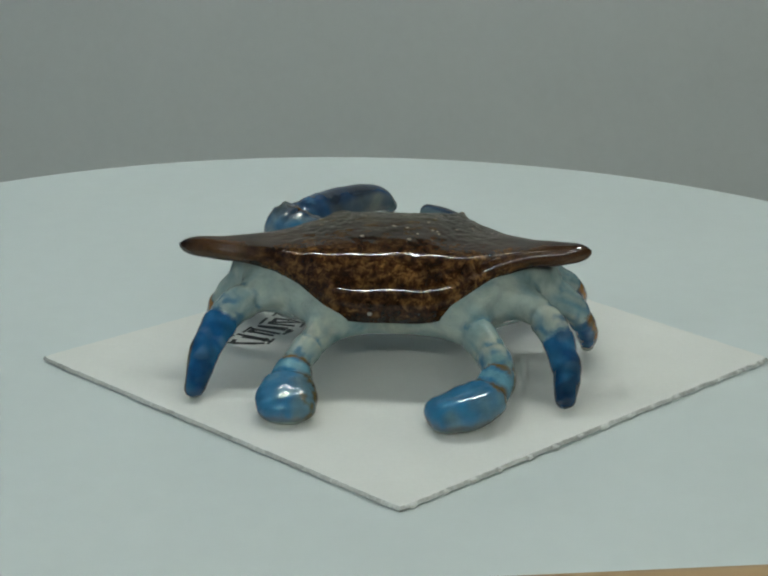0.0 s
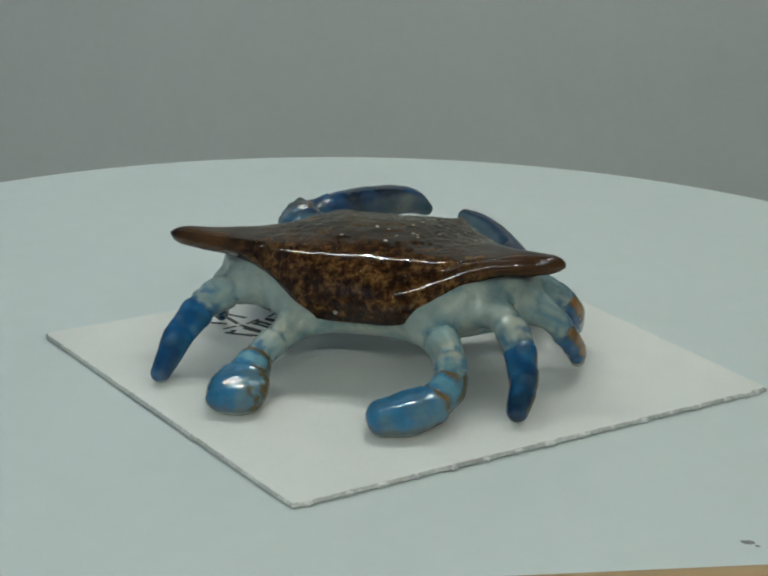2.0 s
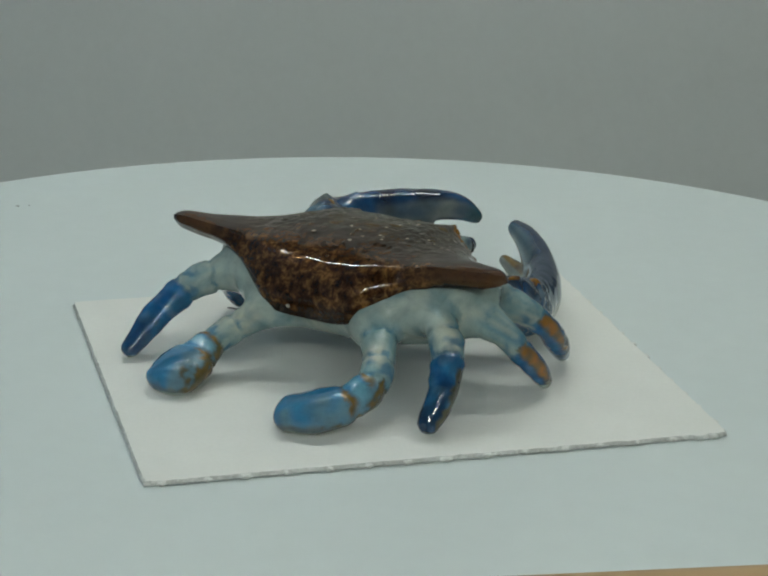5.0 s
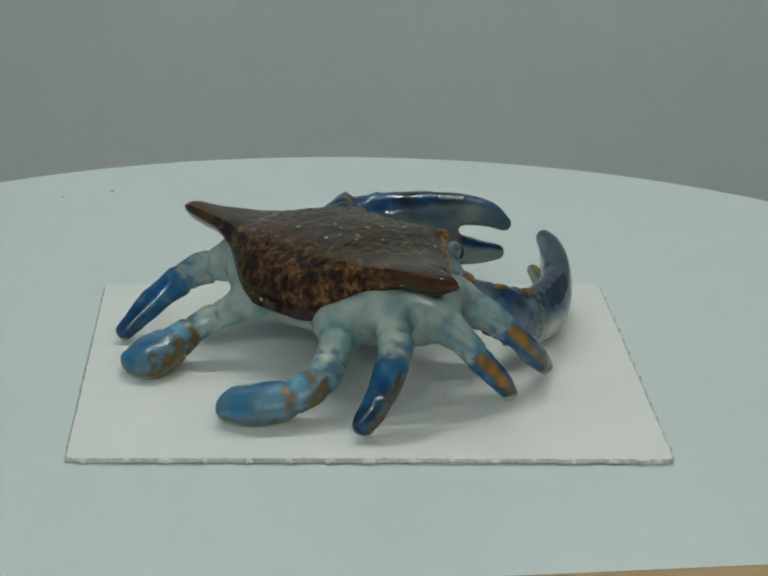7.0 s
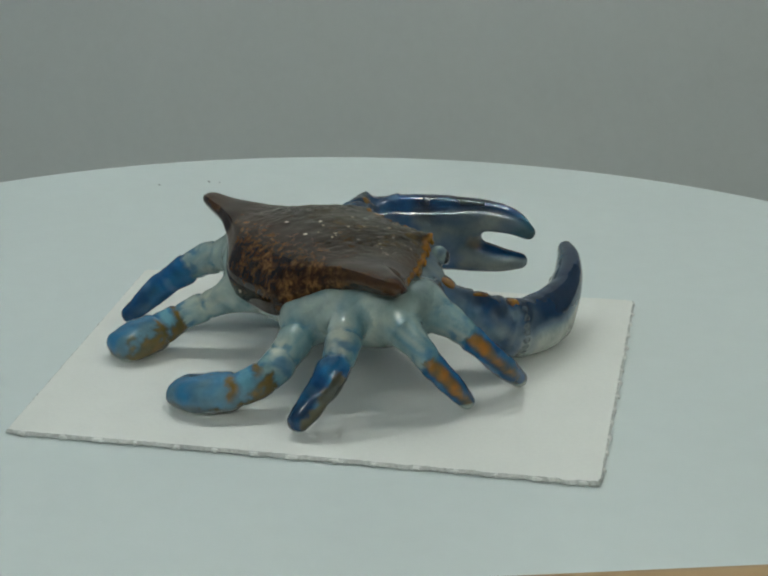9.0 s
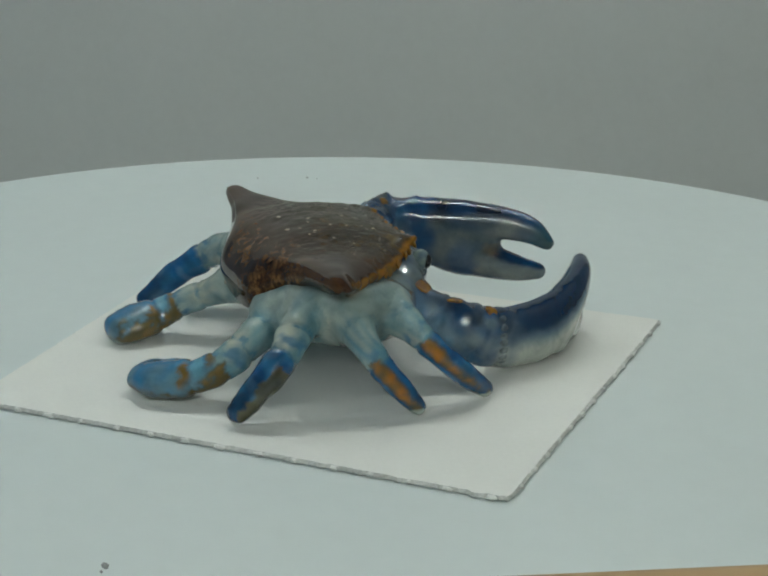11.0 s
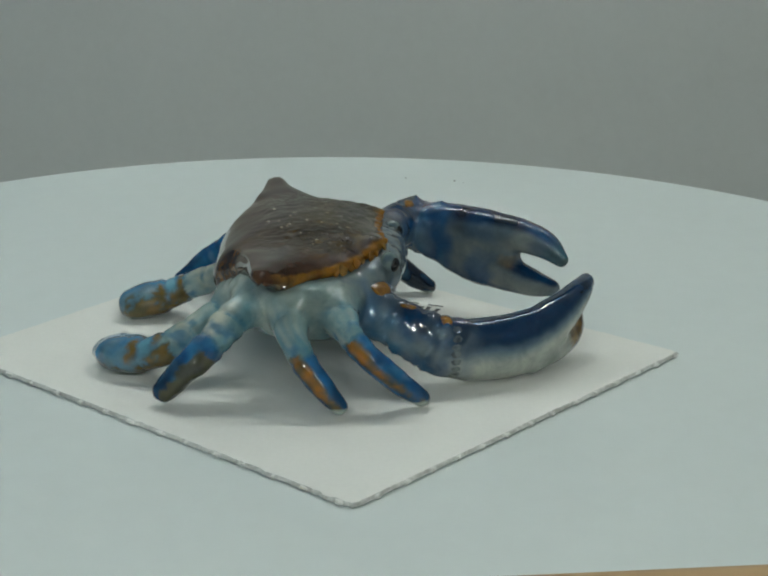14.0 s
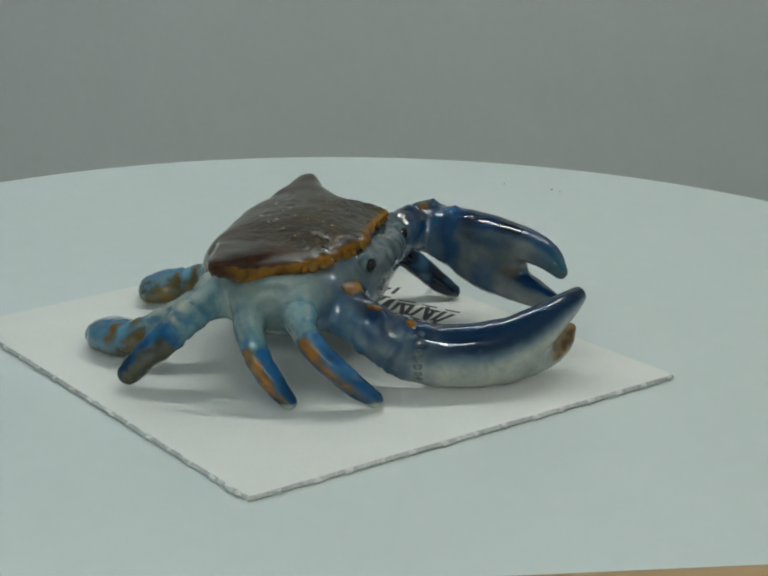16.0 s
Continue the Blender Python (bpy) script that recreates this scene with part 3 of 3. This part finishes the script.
def arm_paint(seed, pale=0.5):
    def colour(s, ang, p, out):
        c = lerp(lerp(BLUE, NAVY, 0.45), (0.10, 0.15, 0.19), max(0, min(1, 0.30 + 0.45 * pale + 1.9 * nz(p, 0.45, seed))))
        c = lerp(c, (0.20, 0.235, 0.235), pale * max(0, min(1, 2.0 * nz(Vector((p.x, p.y * 1.6, p.z * 0.6)), 0.42, seed + 2) + 0.15)))
        c = lerp(c, NAVY, 0.7 * step(0.35, 0.8, out.z + 0.5 * nz(p, 0.5, seed + 5)))
        c = lerp(c, lerp(SKY, (0.2, 0.28, 0.32), max(0, min(1, 0.5 + 1.3 * nz(p, 0.4, seed + 7)))), 0.8 * step(0.0, 0.7, -out.y))
        c = lerp(c, lerp(BLUE, NAVY, 0.4), pale * step(-0.6, -0.85, out.z))
        return lerp(c, (0.22, 0.255, 0.245), pale * 1.1 * step(0.35, -0.3, out.z) * step(-0.85, -0.6, out.z) * step(0.4, 0.7, s) * max(0, min(1, 0.6 + 1.5 * nz(p, 0.6, seed + 6))))
    return colour


def peak_paint(s, ang, p, out):
    c = lerp(lerp(BLUE, NAVY, 0.5), (0.10, 0.15, 0.18), max(0, min(0.6, 0.2 + nz(p, 0.8, 4.0))))
    return lerp(c, lerp(OLIVE, (0.10, 0.15, 0.13), 0.5), step(0.1, 0.6, -out.y + 0.3 * nz(p, 0.9, 6.0)))


def face_paint(s, ang, p, out):
    c = lerp((0.05, 0.08, 0.11), (0.17, 0.195, 0.185), max(0, min(1, 0.5 + 1.7 * nz(p, 0.6, 31.0))))
    return lerp(c, WASH, 0.6 * step(-0.3, -0.8, out.z))


# walking legs and swimming paddles: middle line and half-thickness
def leg(name, rows, label, seams=(), lump=0.10, **k):
    slim = 0.94 if name == "walking_leg" else 1.0
    rows = [(x, y, z, a * slim, b * slim) for x, y, z, a, b in rows]
    return chain(name, rows, limb_paint(bands=seams, **k), label, lump=lump, seams=seams)


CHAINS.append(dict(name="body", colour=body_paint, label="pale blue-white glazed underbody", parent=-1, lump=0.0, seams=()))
HIPS = [chain("hip", [(9.2, -4.2, 9.0, 2.0, 2.2), (12.4, -2.2, 10.8, 2.5, 2.6), (16.0, 0.6, 12.0, 2.5, 2.4), (18.4, 4.0, 12.3, 2.2, 2.1), (16.6, 7.4, 11.8, 1.8, 1.8)], body_paint, "pale flank of the body under the shell"),
        chain("hip", [(-6.4, -4.2, 8.6, 2.0, 2.2), (-9.8, -2.2, 10.4, 2.5, 2.6), (-13.6, 0.6, 11.6, 2.5, 2.4), (-16.4, 4.0, 11.9, 2.2, 2.1), (-14.6, 7.4, 11.6, 1.8, 1.8)], body_paint, "pale flank of the body under the shell")]
FACE = chain("face", [(9.8, 11.2, 12.6, 2.6, 2.3), (7.6, 12.8, 12.6, 2.6, 2.4), (3.6, 13.6, 12.4, 2.7, 2.5), (-0.6, 13.9, 12.2, 2.7, 2.5), (-4.6, 13.9, 12.2, 2.6, 2.4), (-7.4, 13.2, 12.2, 2.5, 2.3)], face_paint, "pale grey glazed face under the shell", lump=0.12)
PADDLE = "swimming leg with a flat sky-blue paddle"
VIVID = "walking leg with a vivid blue tip"
STRIPED = "walking leg, blue with an orange stripe"
MUD = lerp(OCHRE, OLIVE, 0.3)
LEGS = [
    leg("swimming_leg", [(7.5, -2.5, 8.6, 2.4, 2.4), (10.4, -4.8, 8.0, 2.2, 2.3), (12.8, -7.8, 6.6, 2.0, 2.1), (14.2, -11.0, 5.0, 2.0, 2.0), (13.4, -14.0, 3.6, 2.5, 2.0), (11.2, -16.7, 2.8, 3.5, 2.3), (8.3, -18.1, 2.3, 3.4, 1.9)],
        PADDLE, (0.22, 0.38, 0.52, 0.68), tip=SKY, at_s=0.53, stripe=MUD, seed=1.0, rings=(0.54, 0.69), knots=(0.615,), stripe_from=0.50, face=(1, 0.35, -0.1), width=0.58, sole=0.6, tone=0.95, rag=0.9, deep=0.12, lump=0.05, grey=0.75),
    leg("swimming_leg", [(-3.5, -2.5, 8.4, 2.4, 2.4), (-5.9, -5.6, 7.4, 2.0, 2.0), (-7.9, -8.8, 5.9, 1.8, 1.8), (-8.9, -11.4, 4.6, 2.0, 1.8), (-9.2, -13.8, 3.5, 2.8, 2.0), (-9.2, -16.4, 2.8, 3.6, 2.2), (-8.9, -18.5, 2.3, 3.4, 1.9)],
        PADDLE, (0.30, 0.48, 0.66), tip=SKY, at_s=0.49, stripe=MUD, seed=2.0, rings=(0.50, 0.67), knots=(0.58,), stripe_from=0.46, face=(1, 0.45, -0.1), width=0.58, sole=0.6, tone=0.95, rag=0.9, deep=0.12, lump=0.05, grey=0.75),
    leg("walking_leg", [(-8.5, 0.5, 10.4, 3.0, 2.8), (-13.0, -0.8, 10.3, 2.7, 2.5), (-16.4, -3.2, 9.3, 2.4, 2.3), (-18.6, -6.0, 7.4, 2.2, 2.1), (-19.9, -9.9, 4.6, 1.9, 1.8), (-20.3, -13.1, 2.0, 1.4, 1.3)],
        VIVID, (0.36, 0.56), tip=BLUE, at_s=0.56, stripe=OCHRE, seed=3.0, stripe_from=0.57, face=(-1, 0.12, 0.0), width=0.62),
    leg("walking_leg", [(11.5, 0.0, 10.6, 2.8, 2.7), (15.6, -1.8, 10.6, 2.4, 2.3), (18.8, -3.9, 9.6, 2.15, 2.1), (20.9, -6.2, 7.4, 2.0, 2.0), (21.9, -8.9, 4.8, 1.9, 1.85), (21.9, -11.4, 2.2, 1.4, 1.4)],
        VIVID, (0.40, 0.575), tip=lerp(BLUE, NAVY, 0.3), deep=0.8, at_s=0.58, stripe=lerp(OLIVE, NAVY, 0.5), seed=4.0, stripe_from=0.64, face=(0.85, 0.6, 0), width=0.50, tone=0.85, rag=0.9, lump=0.14),
    leg("walking_leg", [(13.5, 3.6, 10.2, 2.4, 2.6), (18.6, 2.9, 10.2, 2.0, 2.1), (22.2, 3.2, 8.8, 1.7, 1.75), (23.8, 4.7, 6.4, 1.65, 1.65), (24.8, 6.9, 3.8, 1.5, 1.5), (25.0, 8.6, 1.8, 1.1, 1.1)],
        STRIPED, (0.30, 0.57), upper=0.25, tip=BLUE, at_s=0.57, stripe=ORANGE, seed=5.0, stripe_from=0.52, face=(0.95, -0.36, 0.1), width=0.72, rag=0.35, foot=1.7),
    leg("walking_leg", [(13.0, 8.6, 10.4, 2.3, 2.4), (18.0, 8.4, 10.7, 2.0, 2.0), (21.8, 9.6, 9.3, 1.75, 1.75), (23.3, 12.0, 6.9, 1.6, 1.6), (23.0, 15.2, 4.0, 1.55, 1.55), (22.2, 17.9, 1.9, 1.15, 1.15)],
        STRIPED, (0.27, 0.46), upper=0.25, tip=BLUE, at_s=0.47, stripe=ORANGE, seed=6.0, stripe_from=0.45, face=(0.95, -0.36, 0.15), width=0.72, rag=0.35, foot=1.7),
    leg("walking_leg", [(-9.5, 3.6, 10.4, 2.6, 2.6), (-15.0, 3.0, 10.2, 2.2, 2.2), (-18.4, 4.0, 8.6, 1.9, 1.9), (-20.4, 5.8, 6.2, 1.75, 1.7), (-21.6, 8.0, 3.6, 1.5, 1.5), (-21.9, 9.6, 1.8, 1.1, 1.1)],
        STRIPED, (0.58,), tip=BLUE, at_s=0.60, stripe=ORANGE, seed=7.0, stripe_from=0.58, face=(-1, -0.1, 0), width=0.5),
    leg("walking_leg", [(-9.0, 8.8, 10.2, 2.4, 2.4), (-13.6, 10.2, 9.8, 2.1, 2.1), (-17.0, 12.6, 8.0, 1.9, 1.9), (-18.8, 15.6, 5.6, 1.8, 1.7), (-19.4, 18.4, 3.2, 1.6, 1.6), (-19.2, 20.8, 1.8, 1.2, 1.2)],
        "walking leg, dark blue", tip=NAVY, at_s=0.40, seed=8.0),
]
# the crab's right claw lies on the card
REST_ARM = chain("claw_arm", [(9.5, 9.5, 10.0, 3.2, 3.2), (13.2, 13.4, 8.6, 2.9, 3.1), (15.4, 17.2, 7.2, 2.6, 3.2), (15.5, 20.4, 5.7, 2.7, 3.7), (15.2, 22.0, 5.3, 2.6, 3.6)], arm_paint(11.0, 0.45), "claw arm in blotched blue glaze", lump=0.13, seams=(0.38, 0.64))
REST_CLAW = chain("claw", [(15.2, 22.0, 5.2, 2.5, 3.6), (14.9, 23.2, 5.0, 2.7, 3.75), (14.2, 25.4, 4.9, 2.7, 3.9), (13.1, 28.6, 4.9, 2.65, 4.0), (11.1, 32.0, 5.6, 2.35, 3.75), (8.3, 35.2, 7.4, 2.0, 2.8), (5.3, 37.6, 8.9, 1.6, 1.9), (2.9, 38.9, 9.6, 1.15, 1.3)], claw_paint(12.0), "large claw, navy above and pale below", lump=0.02)
REST_THUMB = chain("thumb", [(11.2, 31.4, 3.6, 2.3, 2.8), (8.0, 34.9, 3.3, 1.8, 2.0), (4.6, 37.3, 3.9, 1.4, 1.5), (1.8, 38.2, 5.0, 0.85, 0.9)], resting_thumb_paint, "lower finger with an ochre inner side", parent=REST_CLAW, lump=0.04)
# the crab's left claw is raised
HIGH_ARM = chain("claw_arm", [(-5.5, 10.5, 11.4, 3.0, 3.0), (-8.6, 13.8, 11.8, 2.7, 3.0), (-12.6, 16.2, 12.2, 2.9, 3.2), (-14.3, 18.7, 11.9, 3.0, 3.6), (-12.6, 20.6, 11.6, 2.8, 3.6)], arm_paint(21.0, 0.18), "raised claw arm in blotched blue glaze", lump=0.12, seams=(0.5,))
PEAK = chain("knob", [(-13.4, 18.0, 12.6, 2.2, 2.2), (-13.9, 18.3, 14.2, 1.3, 1.3), (-14.4, 18.5, 15.7, 0.3, 0.3)], peak_paint, "pointed elbow knob, olive behind and navy before", parent=HIGH_ARM, lump=0.05)
WRIST = chain("knob", [(-12.3, 20.6, 13.4, 1.5, 1.5), (-12.0, 21.3, 14.6, 0.9, 0.9), (-11.8, 21.7, 15.6, 0.3, 0.3)], arm_paint(24.0, 0.0), "navy wrist knob", parent=HIGH_ARM, lump=0.05)
HIGH_CLAW = chain("claw", [(-12.4, 20.4, 12.0, 2.5, 3.4), (-11.4, 22.6, 11.6, 2.8, 4.2), (-9.6, 26.0, 10.9, 2.8, 4.5), (-8.2, 28.2, 10.8, 2.6, 4.1), (-7.3, 29.7, 10.7, 2.2, 2.9)], claw_paint(22.0, False), "large raised claw in dark blue and grey glaze", lump=0.02)
FINGER = chain("finger", [(-10.4, 24.4, 12.9, 2.1, 2.4), (-8.0, 28.2, 13.1, 2.2, 2.45), (-5.6, 31.9, 13.0, 2.05, 2.2), (-3.6, 34.7, 12.3, 1.7, 1.8), (-2.0, 36.5, 10.9, 0.9, 1.05)], upper_finger_paint, "upper finger in dark blue glaze", parent=HIGH_CLAW, lump=0.02)
HIGH_THUMB = chain("thumb", [(-10.2, 24.2, 10.0, 2.3, 3.4), (-8.6, 27.0, 8.7, 2.3, 3.2), (-6.8, 30.2, 7.7, 2.1, 2.5), (-4.4, 33.3, 7.1, 1.8, 1.75), (-2.4, 35.5, 7.1, 1.1, 1.15)], lower_finger_paint, "lower finger in grey-blue glaze", parent=HIGH_CLAW, lump=0.03)


def model():
    fields = [trunk_field() if k == 0 else chain_field(c) for k, c in enumerate(CHAINS)]

    def union(ids, k):
        return functools.reduce(lambda a, b: blend(a, b, k), [fields[i] for i in ids])
    core = union([0] + HIPS + [FACE], 1.6)
    whole = blend(core, union(LEGS, 0.5), 1.7)
    whole = blend(whole, blend(fields[REST_ARM], union([REST_CLAW, REST_THUMB], 0.5), 0.5), 0.9)
    whole = blend(whole, blend(union([HIGH_ARM, PEAK, WRIST], 0.7), union([HIGH_CLAW, FINGER, HIGH_THUMB], 1.0), 0.6), 0.9)
    verts, quads = skin(whole + 0.06)
    near = tuple(np.clip(np.rint((verts - LOW) / H).astype(int), 0, np.array(SHAPE) - 1).T)
    dist = np.array([f[near] for f in fields])
    dist[HIPS[0]] += 0.3
    dist[HIPS[1]] += 0.3
    order = np.argsort(dist, axis=0)[:2]
    every = np.arange(len(verts))
    gap = dist[order[1], every] - dist[order[0], every]
    nearest = {}
    for k, ch in enumerate(CHAINS[1:], 1):
        mine = np.where((order == k).any(axis=0))[0]
        pick = np.full(len(verts), 0)
        for part_ in np.array_split(mine, 1 + len(mine) // 4000):
            pick[part_] = ((verts[part_][:, None, :] - ch["c"][None]) ** 2).sum(axis=2).argmin(axis=1)
        nearest[k] = pick
    colours, moved = [], []
    centre = Vector((1.5, 3.6, 10.0))
    for v in range(len(verts)):
        p = Vector(verts[v])
        share = 0.5 + 0.5 * min(1, gap[v] / 1.3)
        col, shift = Vector(), Vector()
        for k, wt in ((int(order[0, v]), share), (int(order[1, v]), 1 - share)):
            if wt < 0.01:
                continue
            ch = CHAINS[k]
            if k == 0:
                out, s, ang, rad = (p - centre).normalized(), 0.0, 0.0, 0.0
            else:
                i = int(nearest[k][v])
                c = Vector(ch["c"][i])
                out = p - c
                out -= Vector(ch["t"][i]) * out.dot(Vector(ch["t"][i])) * (0 if i in (0, len(ch["c"]) - 1) else 1)
                rad = out.length
                out.normalize()
                s = i / (len(ch["c"]) - 1)
                ang = math.degrees(math.atan2(out.dot(Vector(ch["top"][i])), out.dot(Vector(ch["side"][i]))))
            col += Vector(ch["colour"](s, ang, p, out)) * wt
            knuckle = sum(0.05 * math.exp(-((s - q - 0.045) / 0.035) ** 2) - 0.10 * math.exp(-((s - q) / 0.014) ** 2) for q in ch["seams"])
            shift += out * wt * (rad * (knuckle + ch["lump"] * (nz(p, 0.45, 5.0) + 0.4 * nz(p, 1.1, 2.0))) + (0.30 * nz(p, 0.3, 8.0) if k == 0 else 0))
        p += shift
        p.z = max(p.z, FLOOR)
        moved.append(p * MM)
        colours.append(tuple(max(0.0, x) for x in col))
    me = bpy.data.meshes.new("clay")
    me.from_pydata(moved, [], quads.tolist())
    normals = [n.vector.copy() for n in me.vertex_normals]
    owner = order[0][quads]
    owner = np.where(owner[:, 0] == owner[:, 2], owner[:, 0], owner[:, 1])
    bpy.data.meshes.remove(me)
    made = []
    for k, ch in enumerate(CHAINS):
        mine = quads[owner == k]
        ids, back = np.unique(mine, return_inverse=True)
        me = bpy.data.meshes.new(ch["name"])
        me.from_pydata([moved[i] for i in ids], [], back.reshape(-1, 4).tolist())
        me.shade_smooth()
        me.normals_split_custom_set_from_vertices([normals[i] for i in ids])
        me.materials.append(M_GLAZE)
        ob = new(ch["name"], me)
        ob.parent = made[ch["parent"]] if ch["parent"] >= 0 else CRAB_BASE
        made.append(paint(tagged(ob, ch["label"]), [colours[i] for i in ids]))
    return made


CLAY = model()


def spot(x, y, z, r, parent, col=lerp(ORANGE, OCHRE, 0.5)):
    bm = bmesh.new()
    bmesh.ops.create_uvsphere(bm, u_segments=16, v_segments=10, radius=1.0)
    for v in bm.verts:
        v.co = Vector((v.co.x * r, v.co.y * r * 0.9, v.co.z * r * 0.7)) * (1 + 0.3 * nz(v.co, 1.4, x)) * MM
    cols = [lerp(col, lerp(col, NAVY, 0.6), max(0, min(1, 0.25 + 2.0 * nz(v.co / MM, 1.6, x)))) for v in bm.verts]
    ob = paint(part("knob", bm, M_GLAZE, parent, "small ochre knob"), cols)
    _, on, up_n, _ = parent.closest_point_on_mesh(Vector((x, y, z)) * MM)
    ob.matrix_basis = Matrix.LocRotScale(on - up_n * 0.12 * r * MM, up_n.to_track_quat("Z", "Y"), (1.15, 1.0, 0.55))


for q in ((12.6, 12.7, 10.6, 1.35), (15.75, 16.5, 9.8, 0.85), (16.1, 20.9, 8.6, 0.85)):
    spot(*q, CLAY[REST_ARM])
# raised beads of glaze round the wrist
for k in range(8):
    q = k / 7
    spot(16.6 + 0.9 * math.sin(math.pi * q), 22.0, 7.9 - 5.8 * q, 0.5, CLAY[REST_ARM], lerp((0.06, 0.09, 0.12), (0.21, 0.245, 0.235), q))
spot(-13.0, 17.2, 14.6, 0.75, CLAY[HIGH_ARM], OCHRE)


def eye(x, y, z, turn):
    """A milky bulb on the edge of the face with a black pupil on its front."""
    bm = bmesh.new()
    bmesh.ops.create_uvsphere(bm, u_segments=24, v_segments=16, radius=1.0)
    for v in bm.verts:
        v.co = Vector((v.co.x * 1.15, v.co.y * 1.1, v.co.z * 1.25)) * MM
    cols = [lerp((0.17, 0.23, 0.23), (0.06, 0.10, 0.13), max(0, min(1, 0.5 + 1.6 * nz(v.co / MM, 1.1, 2.0)))) for v in bm.verts]
    ob = paint(part("eye", bm, M_GLAZE, CRAB_BASE, "milky grey eye bulb"), cols)
    ob.matrix_basis = pose(x * MM, y * MM, z * MM, 0, 0, turn)
    bm = bmesh.new()
    bmesh.ops.create_uvsphere(bm, u_segments=20, v_segments=12, radius=1.0)
    for v in bm.verts:
        v.co = Vector((v.co.x * 0.72, v.co.y * 0.5 + 0.85, v.co.z * 0.88 - 0.15)) * MM
    part("pupil", bm, M_EYE, ob, "black glazed pupil")


eye(9.8, 14.3, 14.1, -38)
eye(-6.4, 15.2, 13.4, -30)

# ---- wooden board just before the turntable, its top edge sloping ----
bm = bmesh.new()
box(bm, -0.030, -0.130, BZ0, 0.085, -0.118, 0.0, 0.0015)
for v in bm.verts:
    if v.co.z > -0.01:
        v.co.z += 0.02985 + 0.066 * (v.co.x - 0.0137)
tagged(part("wooden_board", bm, M_WOOD, None), "pale wooden board standing before the turntable", "board")


def motions():
    times = [k * 0.5 for k in range(33)]
    turn = [Matrix.Rotation(radians(-SPIN * t), 4, "Z") for t in times]
    walk(TABLE, list(zip(times, turn)))
    walk(SHEET, [(t, r @ CRAB) for t, r in zip(times, turn)])
    walk(CRAB_BASE, [(t, r @ CRAB) for t, r in zip(times, turn)])


motions()
